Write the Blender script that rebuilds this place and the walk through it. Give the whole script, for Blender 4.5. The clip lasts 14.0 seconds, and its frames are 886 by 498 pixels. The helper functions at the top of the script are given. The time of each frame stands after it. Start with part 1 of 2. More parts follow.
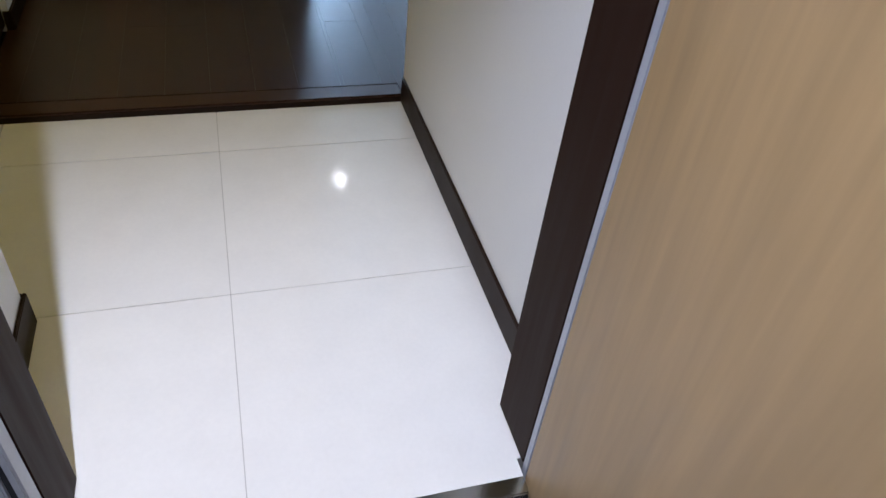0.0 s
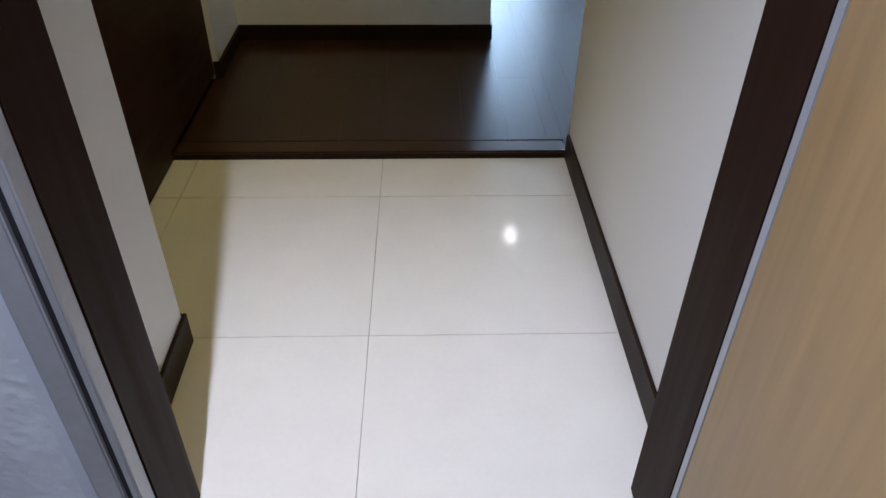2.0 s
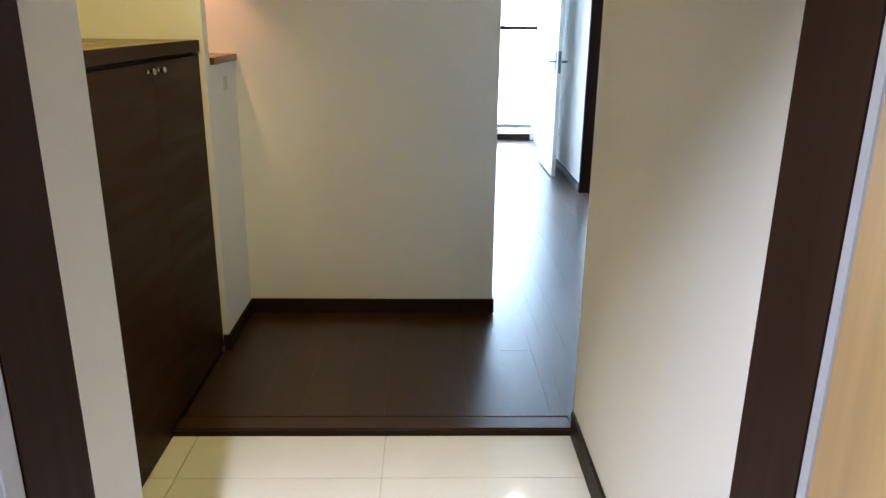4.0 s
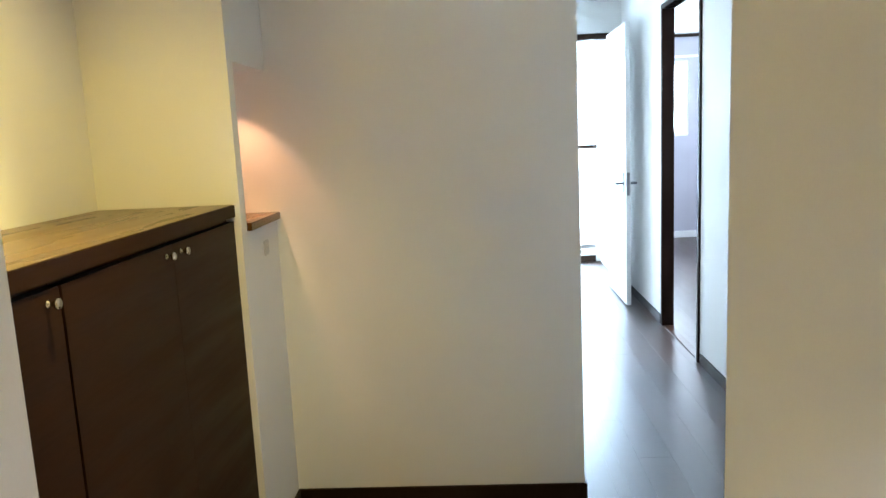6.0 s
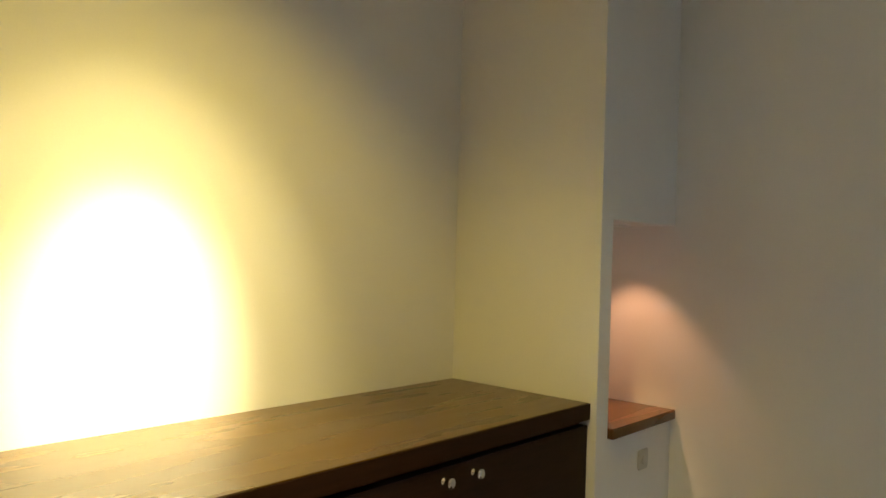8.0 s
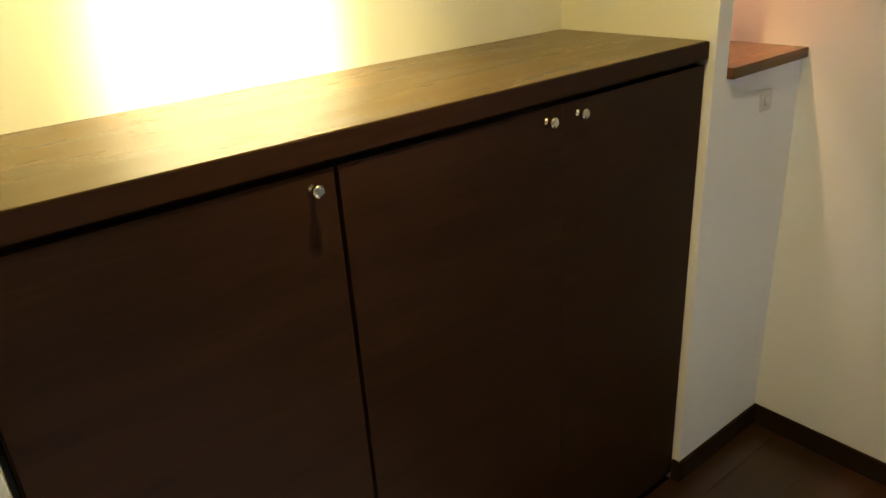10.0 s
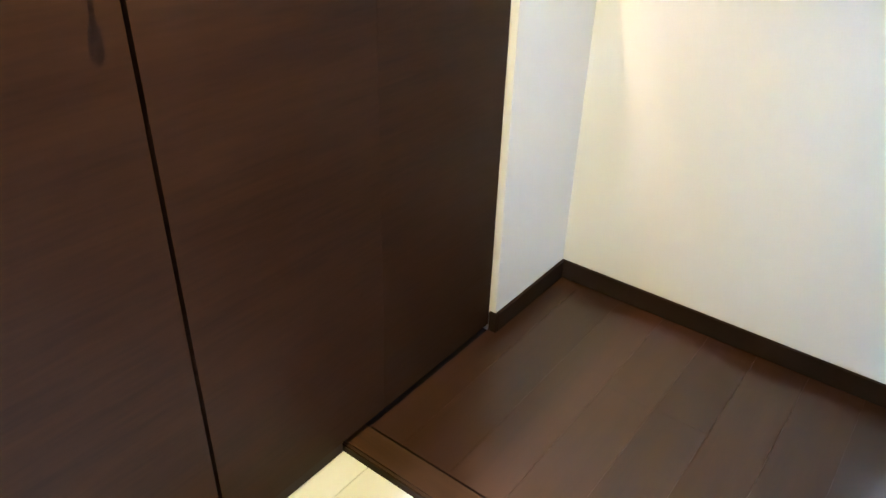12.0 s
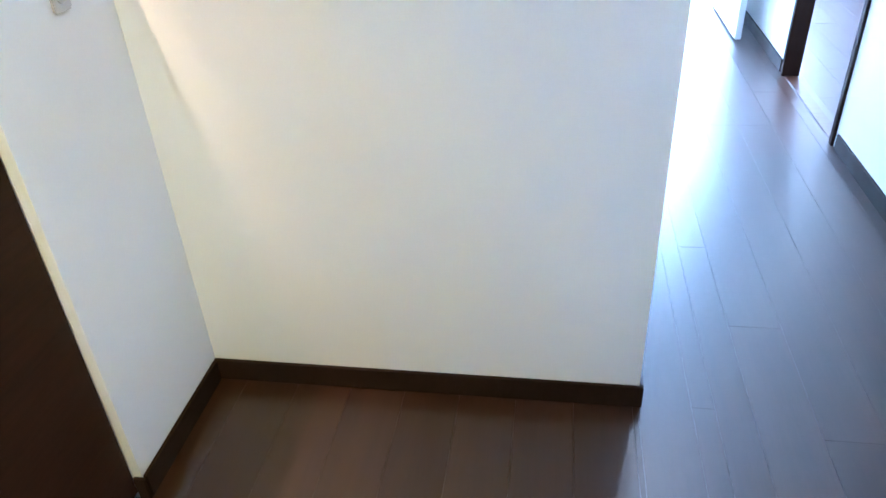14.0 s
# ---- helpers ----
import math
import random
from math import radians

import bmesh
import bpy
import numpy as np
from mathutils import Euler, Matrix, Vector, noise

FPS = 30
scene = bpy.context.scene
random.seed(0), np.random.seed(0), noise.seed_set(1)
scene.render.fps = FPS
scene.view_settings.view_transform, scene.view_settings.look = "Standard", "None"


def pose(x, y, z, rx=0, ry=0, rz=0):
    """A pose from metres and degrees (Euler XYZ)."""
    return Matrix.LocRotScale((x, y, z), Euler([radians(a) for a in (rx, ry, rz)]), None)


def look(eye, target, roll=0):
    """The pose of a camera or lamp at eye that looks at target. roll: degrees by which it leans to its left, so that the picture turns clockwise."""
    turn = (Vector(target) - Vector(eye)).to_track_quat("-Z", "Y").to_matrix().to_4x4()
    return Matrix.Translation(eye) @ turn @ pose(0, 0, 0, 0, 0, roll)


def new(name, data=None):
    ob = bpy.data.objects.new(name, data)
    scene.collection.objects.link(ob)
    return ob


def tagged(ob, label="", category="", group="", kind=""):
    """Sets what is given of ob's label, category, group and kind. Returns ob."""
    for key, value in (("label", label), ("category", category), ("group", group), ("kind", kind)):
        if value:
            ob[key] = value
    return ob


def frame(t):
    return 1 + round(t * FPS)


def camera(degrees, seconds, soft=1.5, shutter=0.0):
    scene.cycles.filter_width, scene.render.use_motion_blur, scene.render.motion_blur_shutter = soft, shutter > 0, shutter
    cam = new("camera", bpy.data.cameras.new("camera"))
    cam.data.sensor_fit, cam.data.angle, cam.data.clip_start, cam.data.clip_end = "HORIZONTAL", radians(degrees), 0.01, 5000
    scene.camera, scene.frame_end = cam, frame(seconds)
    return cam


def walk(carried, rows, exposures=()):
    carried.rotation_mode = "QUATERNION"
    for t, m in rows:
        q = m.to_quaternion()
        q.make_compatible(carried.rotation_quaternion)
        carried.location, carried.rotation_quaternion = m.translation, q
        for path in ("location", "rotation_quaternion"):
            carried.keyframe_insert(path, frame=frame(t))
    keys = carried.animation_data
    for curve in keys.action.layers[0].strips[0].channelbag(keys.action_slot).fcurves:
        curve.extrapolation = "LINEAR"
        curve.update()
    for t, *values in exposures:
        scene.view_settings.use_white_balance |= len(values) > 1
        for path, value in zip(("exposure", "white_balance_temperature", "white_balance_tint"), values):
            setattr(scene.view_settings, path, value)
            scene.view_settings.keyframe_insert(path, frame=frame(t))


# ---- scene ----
cam = camera(62.80, 14.0)
PATH = [
    (0, (0.704, -0.838, 1.238), (1.217, 0.582, -0.073), 6.9),
    (0.5, (0.754, -0.825, 1.211), (1.098, 0.577, -0.173), 7.6),
    (1, (0.789, -0.842, 1.201), (0.947, 0.569, -0.207), 3.4),
    (1.5, (0.785, -0.833, 1.197), (0.847, 0.648, -0.146), 1.3),
    (2, (0.785, -0.816, 1.207), (0.835, 0.773, -0.007), 0.6),
    (2.5, (0.791, -0.814, 1.223), (0.825, 0.863, 0.134), -0.4),
    (3, (0.789, -0.812, 1.240), (0.828, 0.960, 0.313), -0.5),
    (3.5, (0.788, -0.812, 1.262), (0.843, 1.042, 0.513), 0.5),
    (6, (0.722, -0.306, 1.383), (0.618, 1.667, 1.071), -2.7),
    (6.5, (0.751, -0.068, 1.424), (0.386, 1.886, 1.208), -3.0),
    (7, (0.782, 0.167, 1.501), (0.089, 2.040, 1.396), 0.8),
    (7.5, (0.760, 0.299, 1.536), (-0.257, 2.019, 1.471), -1.2),
    (8, (0.845, 0.378, 1.536), (-0.498, 1.860, 1.548), 1.7),
    (8.5, (0.876, 0.409, 1.530), (-0.610, 1.731, 1.318), 1.5),
    (9, (0.879, 0.430, 1.492), (-0.639, 1.648, 1.031), -0.5),
    (11.5, (0.855, 0.384, 1.384), (-0.350, 1.539, 0.282), 0.2),
    (12, (0.891, 0.401, 1.318), (-0.137, 1.769, 0.283), 1.7),
    (12.5, (0.900, 0.452, 1.330), (0.028, 1.898, 0.258), 4.2),
    (13, (0.875, 0.492, 1.320), (0.137, 2.024, 0.266), 3.3),
    (13.5, (0.900, 0.694, 1.325), (0.374, 2.287, 0.235), -0.1),
    (14, (0.853, 0.910, 1.310), (0.557, 2.568, 0.233), -3.2),
]
EXPOSURE = [(0, -1.2, 5700, 13), (1.5, -1.35, 5800, 13), (2.5, -1.35, 6000, 13), (3.7, -0.6, 6200, 10), (6, -0.1, 6400, 10), (6.6, -0.15, 6400, 10), (7.6, -0.6, 6500, 10),
            (8.2, -1.15, 6800, 10), (9.2, -1.2, 6800, 10), (11.3, 1.35, 5700, 13), (12.5, 1.1, 5100, 14), (14, 0.95, 4900, 14)]
walk(cam, [(t, look(eye, target, roll)) for t, eye, target, roll in PATH], EXPOSURE)

# ---- light ----
world = bpy.data.worlds.new("world")
scene.world = world
world.use_nodes = True
wn = world.node_tree.nodes
sky = wn.new("ShaderNodeTexSky")
sky.sky_type, sky.sun_disc = "NISHITA", False
sky.sun_elevation, sky.sun_rotation = radians(35), radians(68)
world.node_tree.links.new(sky.outputs[0], wn["Background"].inputs[0])
wn["Background"].inputs[1].default_value = 0.15


def lamp(name, kind, m, energy, color, **more):
    data = bpy.data.lights.new(name, kind)
    data.energy, data.color = energy, color
    if kind == "SUN":
        data.angle = more["angle"]
    if kind == "SPOT":
        data.spot_size, data.spot_blend, data.shadow_soft_size = radians(more["cone"]), more["blend"], more["radius"]
    if kind == "AREA":
        data.shape, data.size, data.size_y = "RECTANGLE", more["size"], more["size_y"]
    ob = new(name, data)
    ob.matrix_world = m
    return ob


lamp("sun", "SUN", look((12, 8, 7.5), (2, 4, 0)), 4.0, (1, 0.94, 0.86), angle=radians(0.6))
# gallery lamp outside the entrance door
lamp("gallery_lamp", "SPOT", look((0.437, -0.50, 2.34), (0.60, -0.35, 0.0)), 560, (0.90, 0.90, 1.0), cone=84, blend=1.0, radius=0.014)
# recessed wall-washing spot in front of the shoe cabinet: hot core and wide spill of one reflector
lamp("cabinet_spot_core", "SPOT", look((0.3, 0.96, 2.39), (-0.439, 0.96, 1.33)), 1350, (1, 0.86, 0.47), cone=25, blend=1.0, radius=0.05)
lamp("cabinet_spot_halo", "SPOT", look((0.3, 0.96, 2.39), (-0.439, 0.96, 1.25)), 260, (1, 0.82, 0.34), cone=50, blend=1.0, radius=0.05)
lamp("cabinet_spot_spill", "SPOT", look((0.3, 0.96, 2.39), (-0.05, 0.96, 1.2)), 88, (1, 0.77, 0.20), cone=112, blend=0.75, radius=0.02)
# recessed spot in the niche
lamp("niche_spot", "SPOT", look((-0.10, 2.105, 1.618), (-0.10, 2.105, 1.0)), 9.0, (1, 0.47, 0.24), cone=86, blend=0.5, radius=0.012)
lamp("niche_spot_core", "SPOT", look((-0.10, 2.105, 1.618), (-0.035, 2.10, 1.0)), 24, (1, 0.64, 0.34), cone=38, blend=0.6, radius=0.010)
lamp("hall_downlight", "SPOT", look((1.495, 4.07, 2.385), (1.495, 4.07, 0)), 12, (1, 0.97, 0.92), cone=130, blend=0.6, radius=0.035)
# daylight in the window openings
lamp("window_daylight", "AREA", look((1.1, 7.40, 1.2), (1.1, 0, 1.0)), 530, (0.56, 0.77, 1.0), size=2.1, size_y=2.1)
lamp("far_window_daylight", "AREA", look((2.72, 8.75, 1.67), (2.72, 0, 0.9)), 110, (0.66, 0.83, 1.0), size=0.95, size_y=0.8)
# added fill lamp at the unseen window_3, tilted up to brighten the ceiling
lamp("side_room_fill", "AREA", look((4.45, 5.7, 1.1), (2.6, 5.2, 2.4)), 160, (0.62, 0.81, 1.0), size=3.0, size_y=2.0)


# ---- materials ----
def mat(name, color, rough=0.5, metal=0.0, vary=0.08, scale=6.0, fine=120.0, bump=0.05, coat=0.0, stretch=(1, 1, 1), spread=0.0, emit=0.0, wear=0.0, spec=0.5):
    """A surface with broad and fine variation of colour, gloss and relief, in object space."""
    m = bpy.data.materials.new(name)
    m.use_nodes = True
    n, l = m.node_tree.nodes, m.node_tree.links
    b = n["Principled BSDF"]
    tc, mp = n.new("ShaderNodeTexCoord"), n.new("ShaderNodeMapping")
    mp.inputs["Scale"].default_value = stretch
    info = n.new("ShaderNodeObjectInfo")
    shift = n.new("ShaderNodeVectorMath")
    shift.operation = "MULTIPLY_ADD"
    shift.inputs[1].default_value = (7, 7, 7)
    comb = n.new("ShaderNodeCombineXYZ")
    for i in range(3):
        l.new(info.outputs["Random"], comb.inputs[i])
    l.new(comb.outputs[0], shift.inputs[0])
    l.new(tc.outputs["Object"], shift.inputs[2])
    l.new(shift.outputs[0], mp.inputs["Vector"])
    big, small = n.new("ShaderNodeTexNoise"), n.new("ShaderNodeTexNoise")
    big.inputs["Scale"].default_value, big.inputs["Detail"].default_value = scale, 5
    small.inputs["Scale"].default_value, small.inputs["Detail"].default_value = fine, 4
    for t in (big, small):
        l.new(mp.outputs[0], t.inputs["Vector"])
    add = n.new("ShaderNodeMath")
    add.operation = "MULTIPLY_ADD"
    add.inputs[1].default_value = 0.6
    l.new(small.outputs["Fac"], add.inputs[0])
    l.new(big.outputs["Fac"], add.inputs[2])
    rmp = n.new("ShaderNodeMapRange")
    rmp.inputs["From Min"].default_value, rmp.inputs["From Max"].default_value = 0.5, 1.1
    rmp.inputs["To Min"].default_value, rmp.inputs["To Max"].default_value = 1 - vary, 1 + vary
    l.new(add.outputs[0], rmp.inputs["Value"])
    rnd = n.new("ShaderNodeMapRange")
    rnd.inputs["To Min"].default_value, rnd.inputs["To Max"].default_value = 1 - spread, 1 + spread
    l.new(info.outputs["Random"], rnd.inputs["Value"])
    mul = n.new("ShaderNodeMath")
    mul.operation = "MULTIPLY"
    l.new(rmp.outputs[0], mul.inputs[0])
    l.new(rnd.outputs[0], mul.inputs[1])
    tint = n.new("ShaderNodeVectorMath")
    tint.operation = "SCALE"
    tint.inputs[0].default_value = color
    l.new(mul.outputs[0], tint.inputs["Scale"])
    l.new(tint.outputs[0], b.inputs["Base Color"])
    rr = n.new("ShaderNodeMapRange")
    rr.inputs["From Min"].default_value, rr.inputs["From Max"].default_value = 0.3, 0.7
    rr.inputs["To Min"].default_value, rr.inputs["To Max"].default_value = max(0.02, rough * (0.85 - wear)), min(1, rough * (1.15 + wear))
    l.new(big.outputs["Fac"], rr.inputs["Value"])
    l.new(rr.outputs[0], b.inputs["Roughness"])
    b.inputs["Specular IOR Level"].default_value = spec
    b.inputs["Metallic"].default_value = metal
    b.inputs["Coat Weight"].default_value = coat
    b.inputs["Coat Roughness"].default_value = 0.08
    if bump:
        bp = n.new("ShaderNodeBump")
        bp.inputs["Strength"].default_value, bp.inputs["Distance"].default_value = bump, 0.002
        l.new(small.outputs["Fac"], bp.inputs["Height"])
        l.new(bp.outputs[0], b.inputs["Normal"])
    if emit:
        b.inputs["Emission Color"].default_value = (*color, 1)
        b.inputs["Emission Strength"].default_value = emit
    return m


WALL = mat("white_wallpaper", (0.78, 0.77, 0.74), 0.75, vary=0.03, scale=2.5, fine=260, bump=0.06)
CEIL = mat("ceiling_paper", (0.8, 0.8, 0.78), 0.85, vary=0.02, fine=220, bump=0.2)
TILE = mat("polished_tile", (0.72, 0.70, 0.66), 0.08, vary=0.035, scale=9, fine=90, bump=0.0, spread=0.015, wear=0.1)
GROUT = mat("grout", (0.45, 0.43, 0.39), 0.9, bump=0.3)
PLANK = mat("dark_floorboard", (0.027, 0.0100, 0.0045), 0.32, vary=0.24, scale=2.2, fine=14, bump=0.0, stretch=(10, 0.5, 10), spread=0.1, wear=-0.1, spec=0.65)
NOSING = mat("step_nosing_wood", (0.040, 0.0165, 0.0068), 0.36, vary=0.25, scale=4, fine=22, bump=0.02, stretch=(0.8, 9, 9))
TRIM = mat("dark_trim", (0.020, 0.010, 0.006), 0.5, vary=0.2, scale=6, fine=80, bump=0.03, spec=0.15)
JAMB = mat("dark_door_frame", (0.023, 0.0115, 0.0075), 0.55, vary=0.09, scale=4, fine=30, bump=0.0, stretch=(8, 8, 0.6), spec=0.07)
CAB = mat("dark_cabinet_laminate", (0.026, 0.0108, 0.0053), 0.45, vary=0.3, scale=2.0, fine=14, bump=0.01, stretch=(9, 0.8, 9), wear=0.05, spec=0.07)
# golden tone of the worktop includes the spotlight's glow on it
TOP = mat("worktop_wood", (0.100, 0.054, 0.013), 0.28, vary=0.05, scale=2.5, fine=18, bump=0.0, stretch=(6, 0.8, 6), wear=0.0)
SHELF = mat("niche_shelf_wood", (0.092, 0.039, 0.014), 0.25, vary=0.08, scale=2.5, fine=18, bump=0.01, stretch=(9, 0.8, 9))
BEIGE = mat("beige_wood_door", (0.34, 0.222, 0.10), 0.5, vary=0.22, scale=1.6, fine=9, bump=0.0, stretch=(5, 5, 0.45))
STEEL = mat("stainless_steel", (0.46, 0.47, 0.49), 0.16, 1.0, vary=0.05, scale=5, fine=90, bump=0.03, stretch=(0.5, 12, 12), wear=0.1)
FRAME = mat("grey_painted_steel", (0.42, 0.44, 0.48), 0.45, 0.3, vary=0.08, scale=5, fine=80, bump=0.05)
PALE = mat("pale_blue_sealant", (0.60, 0.66, 0.76), 0.55, vary=0.06, scale=6, fine=60, bump=0.1)
RUBBER = mat("black_rubber", (0.012, 0.012, 0.016), 0.7, vary=0.2)
ROUGHWALL = mat("exterior_coating", (0.64, 0.70, 0.78), 0.7, vary=0.15, scale=7, fine=45, bump=0.8)
CONC = mat("concrete", (0.32, 0.31, 0.3), 0.85, vary=0.15, scale=3, fine=70, bump=0.4)
HANDLE = mat("brushed_handle_metal", (0.22, 0.23, 0.25), 0.45, 0.3, vary=0.05)
CHROME = mat("chrome", (0.60, 0.58, 0.53), 0.14, 1.0, vary=0.02, bump=0.0)
WHITE = mat("white_door_paint", (0.8, 0.8, 0.79), 0.4, vary=0.02, fine=60, bump=0.05)
PLASTIC = mat("grey_plastic", (0.55, 0.54, 0.52), 0.5, vary=0.06, bump=0.05)
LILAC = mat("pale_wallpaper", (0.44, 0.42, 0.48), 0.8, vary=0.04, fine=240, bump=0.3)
GLOW = mat("lamp_diffuser", (1, 0.97, 0.92), 0.5, vary=0.0, bump=0.0, emit=70)
WARMGLOW = mat("halogen_diffuser", (1, 0.75, 0.4), 0.5, vary=0.0, bump=0.0, emit=4)
GLASS = bpy.data.materials.new("window_glass")
GLASS.use_nodes = True
gb = GLASS.node_tree.nodes["Principled BSDF"]
gb.inputs["Transmission Weight"].default_value, gb.inputs["Roughness"].default_value, gb.inputs["IOR"].default_value = 1.0, 0.0, 1.02
HAZE = bpy.data.materials.new("bright_hazy_sky")
HAZE.use_nodes = True
hb = HAZE.node_tree.nodes["Principled BSDF"]
hb.inputs["Base Color"].default_value = (0.6, 0.7, 0.8, 1)
hb.inputs["Emission Color"].default_value, hb.inputs["Emission Strength"].default_value = (0.80, 0.90, 1.0, 1), 4.0
GROUND = mat("ground", (0.30, 0.30, 0.28), 0.9, vary=0.2, scale=0.3, fine=6, bump=0.3)


# ---- building helpers ----
def box_bm(lo, hi, bevel=0.0, bm=None):
    bm = bm or bmesh.new()
    made = bmesh.ops.create_cube(bm, size=1)["verts"]
    for v in made:
        v.co = Vector([lo[i] + (v.co[i] + 0.5) * (hi[i] - lo[i]) for i in range(3)])
    if bevel:
        edges = list({e for v in made for e in v.link_edges})
        bmesh.ops.bevel(bm, geom=edges, offset=bevel, segments=2, affect="EDGES")
    return bm


def lathe_bm(profile, center, axis="z", seg=24):
    """A turned shape from (radius, height) pairs round an axis through center."""
    bm = bmesh.new()
    rings = []
    for r, h in profile:
        ring = []
        for i in range(seg):
            a = 2 * math.pi * i / seg
            p = (r * math.cos(a), r * math.sin(a), h)
            if axis == "x":
                p = (h, p[0], p[1])
            if axis == "y":
                p = (p[0], h, p[1])
            ring.append(bm.verts.new(Vector(p) + Vector(center)))
        rings.append(ring)
    for a, b in zip(rings, rings[1:]):
        for i in range(seg):
            bm.faces.new((a[i], a[(i + 1) % seg], b[(i + 1) % seg], b[i]))
    bm.faces.new(rings[0])
    bm.faces.new(rings[-1])
    bmesh.ops.recalc_face_normals(bm, faces=bm.faces[:])
    for f in bm.faces:
        f.smooth = len(f.verts) == 4
    return bm


def mesh_of(name, bm, material):
    me = bpy.data.meshes.new(name)
    bm.to_mesh(me)
    bm.free()
    me.materials.append(material)
    return me


def part(name, bm, material, parent, label=""):
    ob = new(name, mesh_of(name, bm, material))
    ob.parent = parent
    if parent is not None:
        ob.matrix_parent_inverse = parent.matrix_world.inverted()
    return tagged(ob, label)


def thing(name, at, label, category, group="", kind=""):
    ob = new(name)
    ob.matrix_world = Matrix.Translation(at)
    bpy.context.view_layer.update()
    return tagged(ob, label, category, group, kind)


def structure(name, boxes, material, label, category, bevel=0.0):
    bm = bmesh.new()
    for lo, hi in boxes:
        box_bm(lo, hi, bevel, bm)
    ob = new(name, mesh_of(name, bm, material))
    return tagged(ob, label, category, kind="structure")


# ---- plan ----
XR, XL, XB = 1.254, 0.0, -0.439       # entrance right wall, left wall face, back of cabinet recess
YS, YW = 1.253, 2.235                 # step, wall facing the entrance
XW, XH = 1.073, 1.949                  # corridor left and right walls
HF, CE = 0.02, 2.4                    # hall floor, ceiling
YE, YF, YR = 5.95, 7.12, 8.5           # end doorway, window wall, far wall of side room
DY0, DY1, DZ = 3.765, 4.61, 2.11      # side door opening
NZ0, NZ1, NY = 1.113, 1.627, 1.90    # niche

structure("wall_entrance_right", [((XR, 0, -0.1), (XR + 0.12, 1.265, CE))], WALL, "white papered wall beside the entrance", "wall")
structure("wall_hall_return", [((XR + 0.12, 1.145, -0.1), (XH + 0.06, 1.265, CE))], WALL, "white papered return wall of the hall", "wall")
structure("wall_corridor_right", [((XH, 1.265, -0.1), (XH + 0.06, DY0, CE)), ((XH, DY1, -0.1), (XH + 0.06, YR, CE)), ((XH, DY0, DZ), (XH + 0.06, DY1, CE))], WALL, "white papered corridor wall with a door opening", "wall")
structure("wall_facing", [((-0.57, YW, -0.1), (XW, YW + 0.13, CE))], WALL, "white papered wall facing the entrance", "wall", 0.003)
structure("wall_corridor_left", [((XW - 0.12, YW + 0.13, -0.1), (XW, YE + 0.1, CE))], WALL, "white papered corridor wall", "wall")
structure("wall_recess_back", [((-0.57, 0.0, -0.1), (XB, 1.848, CE))], WALL, "cream lit wall behind the shoe cabinet", "wall")
structure("wall_niche", [((-0.57, 1.848, -0.1), (XL, NY, CE)), ((-0.57, NY, -0.1), (XL, YW, NZ0)), ((-0.57, NY, NZ1), (XL, YW, CE)), ((-0.57, NY, NZ0), (-0.23, YW, NZ1))], WALL, "white papered wall with a lit display niche", "wall")
structure("wall_stub", [((XB, 0.0, -0.1), (0.234, 0.41, CE))], WALL, "short white wall beside the entrance door", "wall", 0.003)
structure("wall_front", [((-1.2, -0.13, -0.1), (0.234, 0, CE)), ((XR, -0.13, -0.1), (3.2, 0, CE)), ((0.234, -0.13, 2.10), (XR, 0, CE))], WALL, "front wall round the entrance door", "wall")
structure("wall_corridor_end", [((XW, YE, -0.1), (1.11, YE + 0.1, CE)), ((1.88, YE, -0.1), (XH, YE + 0.1, CE)), ((1.11, YE, 2.14), (1.88, YE + 0.1, CE))], WALL, "white wall round the living room doorway", "wall")
structure("wall_living", [((-2.6, YE + 0.1, -0.1), (-2.5, YF, CE)), ((-2.6, YE, -0.1), (XW - 0.12, YE + 0.1, CE)), ((-2.6, YF, -0.1), (0.0, YF + 0.12, CE)), ((1.945, YF, -0.1), (XH, YF + 0.12, CE)), ((0.0, YF, 2.3), (1.945, YF + 0.12, CE)), ((0.0, YF, -0.1), (1.945, YF + 0.12, 0.09))], WALL, "white living room walls round a tall window", "wall")
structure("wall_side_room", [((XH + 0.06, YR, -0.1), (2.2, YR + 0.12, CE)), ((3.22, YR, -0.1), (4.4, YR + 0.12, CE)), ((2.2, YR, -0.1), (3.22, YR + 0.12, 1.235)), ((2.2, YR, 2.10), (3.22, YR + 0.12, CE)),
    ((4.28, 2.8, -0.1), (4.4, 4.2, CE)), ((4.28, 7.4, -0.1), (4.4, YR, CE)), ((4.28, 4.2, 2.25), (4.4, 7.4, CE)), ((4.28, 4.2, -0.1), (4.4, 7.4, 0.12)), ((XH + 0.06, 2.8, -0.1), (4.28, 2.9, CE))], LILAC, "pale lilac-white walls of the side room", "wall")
structure("ceiling", [((-2.6, -0.13, CE), (4.4, YR + 0.12, CE + 0.12))], CEIL, "plain white ceiling", "ceiling")

# gallery outside the entrance door
structure("wall_outside", [((-1.6, -0.150, -0.26), (0.2675, -0.1305, CE)), ((XR, -0.165, -0.26), (3.2, -0.1305, CE)), ((0.2675, -0.165, 2.105), (XR, -0.1305, CE))], ROUGHWALL, "rough blue-grey coated outside wall", "wall")
structure("gallery_floor", [((-1.6, -3.0, -0.36), (3.2, -0.145, -0.26))], CONC, "grey concrete gallery floor", "floor")
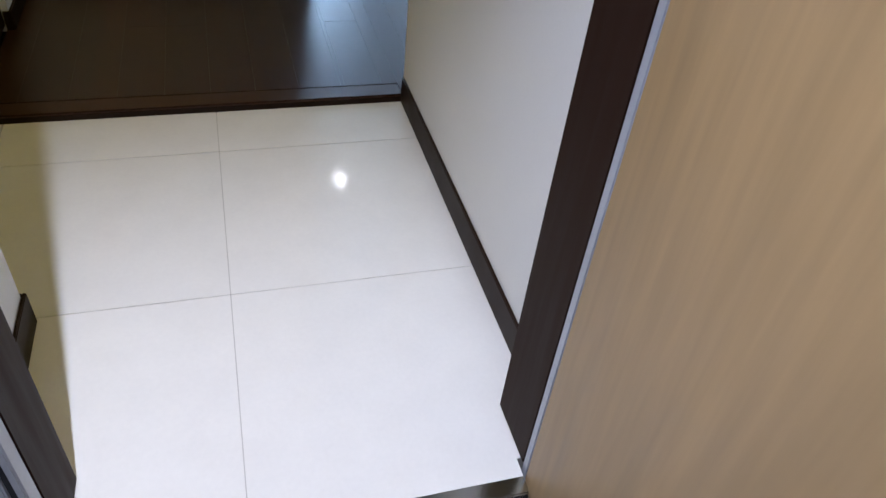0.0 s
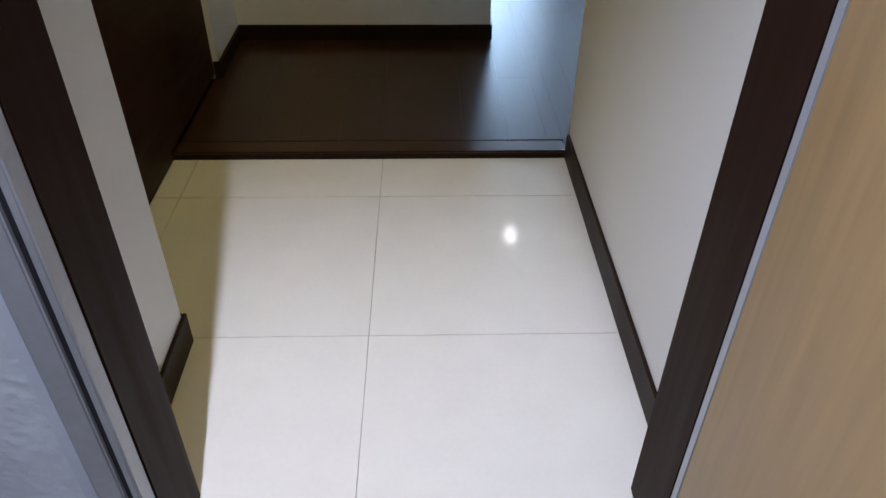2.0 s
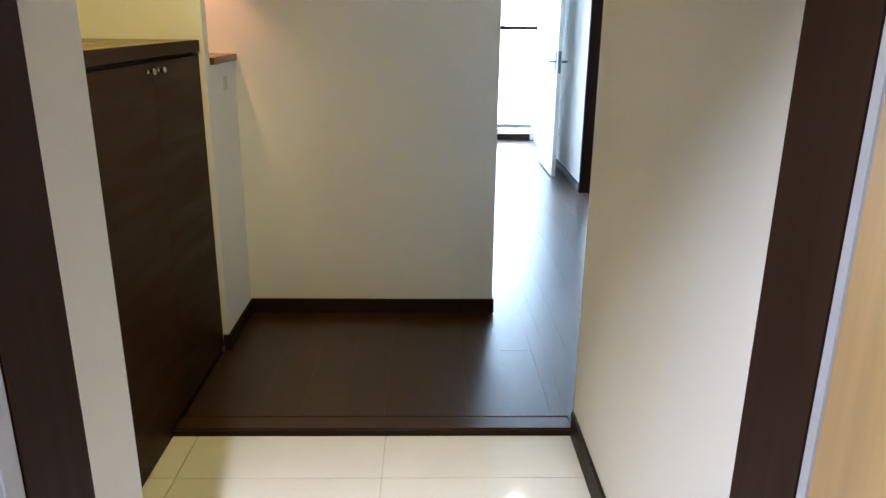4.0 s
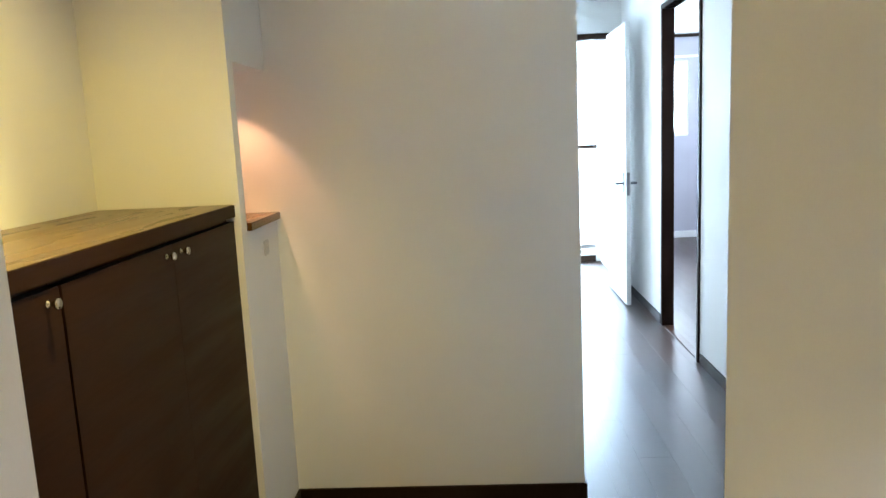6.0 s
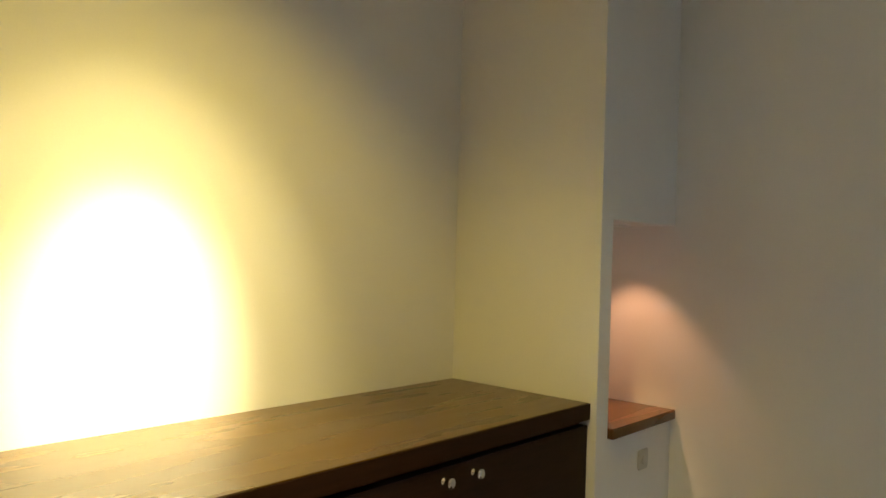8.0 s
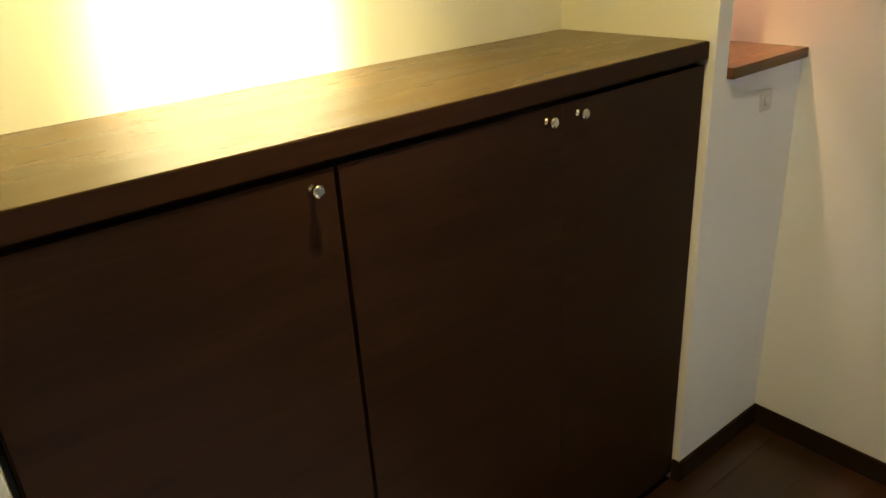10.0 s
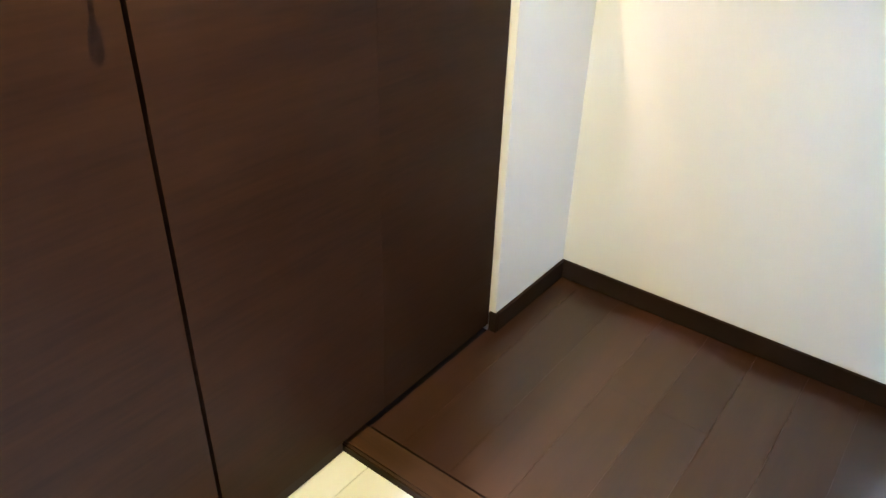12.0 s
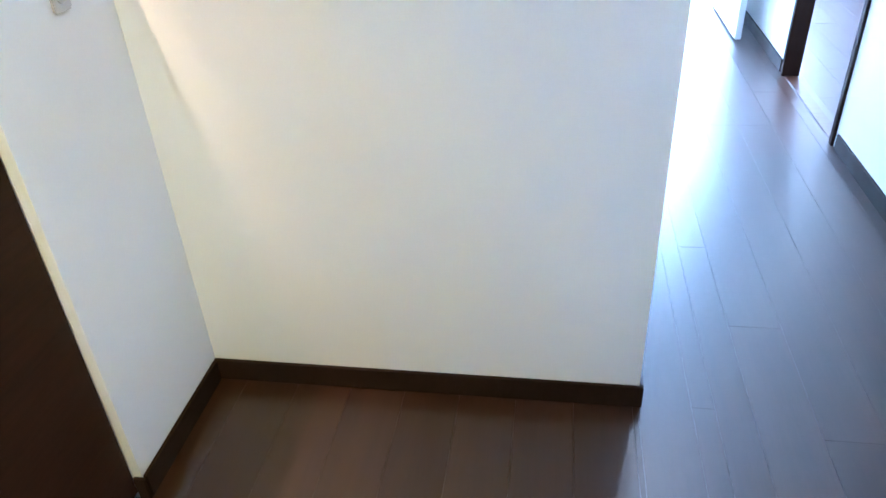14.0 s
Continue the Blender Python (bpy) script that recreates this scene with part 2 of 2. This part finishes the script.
# unseen walls up to the ceiling, added to keep daylight off the entrance
structure("gallery_parapet", [((-1.6, -3.1, -0.36), (3.2, -3.0, CE)), ((-1.7, -3.1, -0.36), (-1.6, -0.13, CE)), ((3.2, -3.1, -0.36), (3.3, -0.13, CE))], CONC, "unseen grey walls added to close the gallery to daylight", "wall")
structure("gallery_ceiling", [((-1.7, -3.1, CE), (3.3, -0.13, CE + 0.12))], CEIL, "plain gallery ceiling", "ceiling")
structure("ground", [((-400, -400, -3.3), (400, 400, -3.0))], GROUND, "pale ground outside the windows", "ground")

structure("backdrop", [((-60, 70, -3), (110, 70.5, 28))], HAZE, "bright hazy sky far outside the windows", "backdrop")

# baseboards
B = 0.009
structure("baseboard_entrance_right", [((XR - B, 0.0, 0), (XR, YS, 0.088))], TRIM, "dark brown baseboard beside the tiles", "baseboard", 0.002)
structure("baseboard_stub", [((0.234, 0.0, 0), (0.234 + B, 0.41 + B, 0.088)), ((0.02, 0.41, 0), (0.234, 0.41 + B, 0.088))], TRIM, "dark brown baseboard of the short wall", "baseboard", 0.002)
structure("baseboard_facing", [((XL, YW - B, HF), (XW + B, YW, 0.086)), ((XL, 1.85, HF), (XL + B, YW - B, 0.086)), ((-0.0185, 1.8395, HF), (XL + B, 1.8475, 0.086)), ((XW, YW, HF), (XW + B, YE, 0.086))], TRIM, "dark brown baseboard of the hall wall", "baseboard", 0.002)
structure("baseboard_corridor", [((XH - B, 1.265, HF), (XH, DY0 - 0.03, 0.086)), ((XH - B, DY1 + 0.03, HF), (XH, YE, 0.086)), ((XR, 1.265, HF), (XH - B, 1.265 + B, 0.086))], TRIM, "dark brown corridor baseboard", "baseboard", 0.002)
structure("baseboard_living", [((0.0, YF - 0.02, HF), (1.9, YF, 0.085))], TRIM, "dark baseboard under the tall window", "baseboard", 0.002)
structure("baseboard_side_room", [((XH + 0.06, YR - 0.012, HF), (4.28, YR, 0.1))], WHITE, "white baseboard of the side room", "baseboard", 0.002)
structure("trim_side_room", [((XH + 0.06, YR - 0.03, CE - 0.035), (4.28, YR, CE - 0.001))], TRIM, "dark ceiling trim of the side room", "trim", 0.002)

# entrance door frame, threshold and leaf
door = thing("door_entrance", (1.17, -0.2, 0), "beige wood-faced entrance door standing open", "door", kind="structure")
for name, lo, hi in (("jamb", (0.234, -0.132, 0), (0.358, 0.004, 2.03)), ("jamb", (1.175, -0.142, 0), (XR + 0.004, 0.004, 2.03)), ("head", (0.234, -0.142, 2.03), (XR + 0.004, 0.004, 2.10))):
    part(name, box_bm(lo, hi, 0.003), JAMB, door, "dark brown door frame")
for lo, hi in (((0.344, -0.168, -0.26), (0.3575, -0.1325, 2.03)), ((1.1735, -0.164, -0.26), (XR - 0.002, -0.143, 2.03)), ((0.344, -0.168, 2.03), (XR - 0.002, -0.143, 2.1))):
    part("steel_frame", box_bm(lo, hi, 0.003), FRAME, door, "grey steel outer frame")
part("seal", box_bm((0.332, -0.158, -0.26), (0.3435, -0.1375, 2.08)), RUBBER, door, "black rubber seal")
part("outer_frame", box_bm((0.292, -0.166, -0.26), (0.3315, -0.1375, 2.1), 0.003), FRAME, door, "grey steel outer frame")
part("sealant_band", box_bm((0.268, -0.160, -0.26), (0.2915, -0.1375, 2.1), 0.003), PALE, door, "pale blue sealant band")
part("threshold", box_bm((0.356, -0.205, -0.26), (1.167, -0.168, 0.003), 0.003), STEEL, door, "polished stainless steel threshold")
part("threshold", box_bm((0.356, -0.28, -0.26), (1.16, -0.2065, -0.012), 0.004), STEEL, door, "polished stainless steel threshold")
leaf = part("leaf", box_bm((-0.80, -0.042, -0.01), (0.0, 0.0, 2.02), 0.003), BEIGE, None)
leaf.matrix_world = pose(1.172, -0.166, 0, 0, 0, 79)
leaf.parent = door
leaf.matrix_parent_inverse = Matrix.Translation((-1.17, 0.2, 0))

# ---- shoe cabinet in the recess ----
def knob(y, z, parent):
    return part("knob", lathe_bm([(0.004, 0.0), (0.0075, 0.0), (0.0075, 0.002), (0.004, 0.004), (0.004, 0.012), (0.008, 0.014), (0.0105, 0.018), (0.0095, 0.022), (0.005, 0.024)], (-0.020, y, z), "x"), CHROME, parent, "small chrome knob")


def cabinet(y0, y1, doors, label):
    """A low unit with its plinth and flat doors; doors: (from, to, knob y)."""
    c = thing("shoe_cabinet", (-0.2, (y0 + y1) / 2, 0.0), label, "cabinet", "shoe cabinets")
    part("body", box_bm((XB + 0.003, y0, 0.05), (-0.043, y1, 1.16)), CAB, c)
    part("plinth", box_bm((XB + 0.003, y0, 0.001), (-0.026, min(y1, YS - 0.003), 0.0495), 0.002), TRIM, c, "dark plinth")
    if y1 > YS:
        part("plinth", box_bm((XB + 0.003, YS + 0.088, HF + 0.001), (-0.05, y1, 0.0495), 0.002), TRIM, c, "dark plinth")
    for a, b, k in doors:
        d = part("door", box_bm((-0.041, a, 0.04), (-0.020, b, 1.152), 0.0003), CAB, c)
        knob(k, 1.128, d)
    return c


cabinet(0.42, 0.911, [(0.424, 0.909, 0.871)], "dark brown laminate shoe cabinet with one door")
cabinet(0.913, 1.845, [(0.917, 1.3934, 1.352), (1.3936, 1.843, 1.435)], "dark brown laminate shoe cabinet with two doors")
top = thing("worktop", (-0.22, 1.13, 1.165), "dark brown wooden top on the shoe cabinets", "worktop")
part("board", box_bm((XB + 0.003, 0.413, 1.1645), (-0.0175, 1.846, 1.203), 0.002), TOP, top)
# cabinet colour on this strip stands for the board's unlit front
part("front_edge", box_bm((-0.0172, 0.413, 1.1650), (-0.0145, 1.846, 1.2022), 0.001), CAB, top, "front edge strip coloured dark for its shade")
tagged(part("niche_shelf", box_bm((-0.228, NY + 0.002, NZ0 + 0.001), (0.015, YW - 0.002, 1.139), 0.002), SHELF, None), "dark wooden sill board in the wall niche", "shelf")
plate = thing("sensor_plate", (0.0, 2.077, 1.035), "small grey plastic sensor plate under the niche", "sensor")
part("plate", box_bm((0.0, 2.052, 1.010), (0.005, 2.102, 1.060), 0.004), PLASTIC, plate)
part("lens", lathe_bm([(0.012, 0.0), (0.012, 0.002), (0.008, 0.003), (0.003, 0.004)], (0.005, 2.077, 1.035), "x"), PLASTIC, plate)


# ---- lamps ----
def downlight(x, y, z, r, material, label):
    d = thing("ceiling_light", (x, y, z), label, "light")
    part("rim", lathe_bm([(r, 0), (r * 1.3, 0), (r * 1.28, -0.006), (r * 1.05, -0.008), (r, -0.003)], (x, y, z)), WHITE, d, "white rim")
    part("diffuser", lathe_bm([(r * 0.2, -0.0015), (r * 0.98, -0.0015), (r * 0.98, -0.003), (r * 0.2, -0.004)], (x, y, z)), material, d, "glowing diffuser")


downlight(1.495, 4.07, CE, 0.036, GLOW, "round white recessed light in the corridor ceiling")
downlight(0.3, 0.96, CE, 0.04, WARMGLOW, "round recessed spotlight above the shoe cabinet")
downlight(-0.10, 2.105, NZ1, 0.025, WARMGLOW, "small recessed spotlight in the niche ceiling")

# ---- corridor doors and windows ----
d1 = thing("door_1", (XH, DY0, HF), "dark brown frame of an open side room doorway", "door", kind="structure")
for lo, hi in (((XH - 0.012, DY0, HF), (XH + 0.07, DY0 + 0.03, DZ)), ((XH - 0.012, DY1 - 0.03, HF), (XH + 0.07, DY1, DZ)), ((XH - 0.012, DY0, DZ), (XH + 0.07, DY1, DZ + 0.03))):
    part("frame", box_bm(lo, hi, 0.002), JAMB, d1)
part("sill", box_bm((XH + 0.005, DY0 + 0.03, HF), (XH + 0.055, DY1 - 0.03, HF + 0.004)), NOSING, d1)
d2 = thing("door_2", (1.83, YE, HF), "white panel door standing open with lever handle", "door", kind="structure")
lf = part("leaf", box_bm((1.815, 5.145, HF + 0.012), (1.850, 5.90, 2.12), 0.003), WHITE, d2)
for z0, z1 in ((0.30, 0.85), (1.10, 1.95)):
    part("panel", box_bm((1.811, 5.30, z0), (1.8145, 5.75, z1), 0.001), WHITE, lf)
for sx, s in ((1.8145, -1), (1.8505, 1)):
    part("handle_plate", box_bm((min(sx, sx + s * 0.008), 5.200, 0.88), (max(sx, sx + s * 0.008), 5.240, 1.04), 0.002), HANDLE, lf, "brushed metal plate")
    part("lever", box_bm((sx + s * 0.055 - 0.008, 5.21, 0.946), (sx + s * 0.055 + 0.008, 5.33, 0.964), 0.004), HANDLE, lf, "brushed metal lever")
    part("spindle", lathe_bm([(0.009, 0.0), (0.009, 0.055)], (sx if s > 0 else sx - 0.055, 5.22, 0.955), "x"), HANDLE, lf)
part("latch_plate", box_bm((1.822, 5.141, 0.87), (1.843, 5.1445, 1.04)), HANDLE, lf, "brushed metal latch plate")
for lo, hi in (((1.09, YE - 0.01, HF), (1.125, YE + 0.11, 2.13)), ((1.865, YE - 0.01, HF), (1.90, YE + 0.11, 2.13)), ((1.09, YE - 0.01, 2.10), (1.90, YE + 0.11, 2.145))):
    part("frame", box_bm(lo, hi, 0.002), JAMB, d2, "dark brown door frame")


def window(name, lo, hi, axis, rails, label, paint=None, stile=None, edge=0.045, bottom=None):
    """A window in a wall: frame round the opening, rails and panes."""
    w = thing(name, lo, label, "window", kind="structure")
    t = 0.045
    paint = paint or TRIM
    stile = stile or paint
    a = 0 if axis == "y" else 1
    c = 1 - a
    mid = (lo[c] + hi[c]) / 2

    def bar(u0, u1, z0, z1, depth, nm, material):
        p, q = [0, 0, z0], [0, 0, z1]
        p[a], q[a], p[c], q[c] = u0, u1, mid - depth, mid + depth
        return part(nm, box_bm(p, q, 0.002 if nm != "pane" else 0), material, w)

    bar(lo[a], lo[a] + t, lo[2], hi[2], 0.035, "window_frame", stile)
    bar(hi[a] - edge, hi[a], lo[2], hi[2], 0.035, "window_frame", stile)
    bar(lo[a] + t, hi[a] - edge, lo[2], lo[2] + t, 0.035, "window_frame", bottom or paint)
    bar(lo[a] + t, hi[a] - edge, hi[2] - t, hi[2], 0.035, "window_frame", paint)
    um = (lo[a] + hi[a]) / 2
    bar(um - 0.025, um + 0.025, lo[2] + t, hi[2] - t, 0.03, "window_frame", stile)
    for z in rails:
        bar(lo[a] + t, hi[a] - edge, z - 0.02, z + 0.02, 0.025, "rail", TRIM)
    for u0, u1 in ((lo[a] + t, um - 0.025), (um + 0.025, hi[a] - edge)):
        bar(u0, u1, lo[2] + t, hi[2] - t, 0.003, "pane", GLASS).visible_shadow = False


# stiles coloured white so they merge with the window's glare
window("window_1", (0.0, YF + 0.02, 0.09), (1.945, YF + 0.1, 2.3), "y", (1.19,), "tall living room window with dark rails in daylight", None, WHITE, 0.014, WHITE)
window("window_2", (2.2, YR + 0.02, 1.235), (3.22, YR + 0.1, 2.10), "y", (), "side room window in bright daylight", WHITE)
# window_3 is out of view, added so that light reaches the side room
window("window_3", (4.30, 4.2, 0.12), (4.38, 7.4, 2.25), "x", (), "large unseen side room window added to let daylight in")
rod = thing("curtain_rail", (2.7, YR - 0.06, 2.14), "white curtain rail above the side room window", "curtain rail")
part("rail", box_bm((2.0, YR - 0.07, 2.13), (3.4, YR - 0.045, 2.155), 0.004), WHITE, rod)
for x in (2.05, 2.7, 3.35):
    part("bracket", box_bm((x - 0.01, YR - 0.0445, 2.12), (x + 0.01, YR, 2.16), 0.002), WHITE, rod)

# ---- floors ----
floor_t = structure("floor_entrance", [((XB, -0.128, -0.12), (XR, YS, -0.004)), ((0.359, -0.167, -0.12), (1.167, -0.1285, -0.004))], GROUT, "polished cream tiled entrance floor", "floor")
xs, ys = (XB, 0.051, 0.651, XR), (-0.128, 0.428, 1.028, YS)
g = 0.0011
for i in range(3):
    for j in range(3):
        bm = box_bm((xs[i] + g, ys[j] + g * (j > 0), -0.0045), (xs[i + 1] - g, ys[j + 1] - g, 0.0), 0.0008 if j else 0.0)
        if j == 0 and i > 0:  # tongue between the door jambs
            box_bm((max(0.359, xs[i] + g), -0.167, -0.0045), (min(1.167, xs[i + 1] - g), ys[0], 0.0), 0.0, bm)
        part("tile", bm, TILE, floor_t)
structure("step_riser", [((XB + 0.003, YS + 0.001, -0.1), (XR, YS + 0.006, HF - 0.005))], TRIM, "dark step riser above the tiles", "step")
structure("step_nosing", [((XB + 0.003, YS + 0.0065, -0.1), (XR, YS + 0.085, HF + 0.001))], NOSING, "brown wooden step nosing", "step", 0.006)
floor_h = structure("floor_hall", [((XB, YS + 0.086, -0.1), (XH + 0.06, YE + 0.1, HF - 0.008)), ((-2.5, YE + 0.1, -0.1), (XH, YF, HF - 0.008)), ((XH + 0.06, 2.9, -0.1), (4.28, YR, HF - 0.008))], RUBBER, "dark brown wooden plank floor", "floor")
rng = random.Random(4)
shapes = {}


def planks(x0, x1, y0, y1, width=0.140, origin=1.060):
    k = math.floor((x0 - origin) / width)
    while origin + k * width < x1 - 0.004:
        a, b = max(x0, origin + k * width), min(x1, origin + (k + 1) * width)
        y = y0 - rng.choice((0.1, 0.5, 0.9, 1.3))
        while y < y1 - 0.01:
            u, v = max(y, y0), min(y + 1.8, y1)
            key = (round(b - a, 4), round(v - u, 4))
            if key[0] > 0.006 and key[1] > 0.01:
                if key not in shapes:
                    shapes[key] = mesh_of("plank", box_bm((0.0002, 0.0002, -0.0078), (key[0] - 0.0002, key[1] - 0.0002, 0.0), 0.0003), PLANK)
                ob = new("plank", shapes[key])
                ob.location = (a, u, HF)
                ob.parent = floor_h
            y += 1.8
        k += 1


planks(XL - 0.02, XW, YS + 0.087, YW)
planks(XW, XR, YS + 0.087, YE + 0.1)
planks(XR, XH, 1.265, YE + 0.1)
planks(0.0, XH, YE + 0.1, YF)
planks(XH + 0.002, 4.28, DY0 + 0.03, YR)
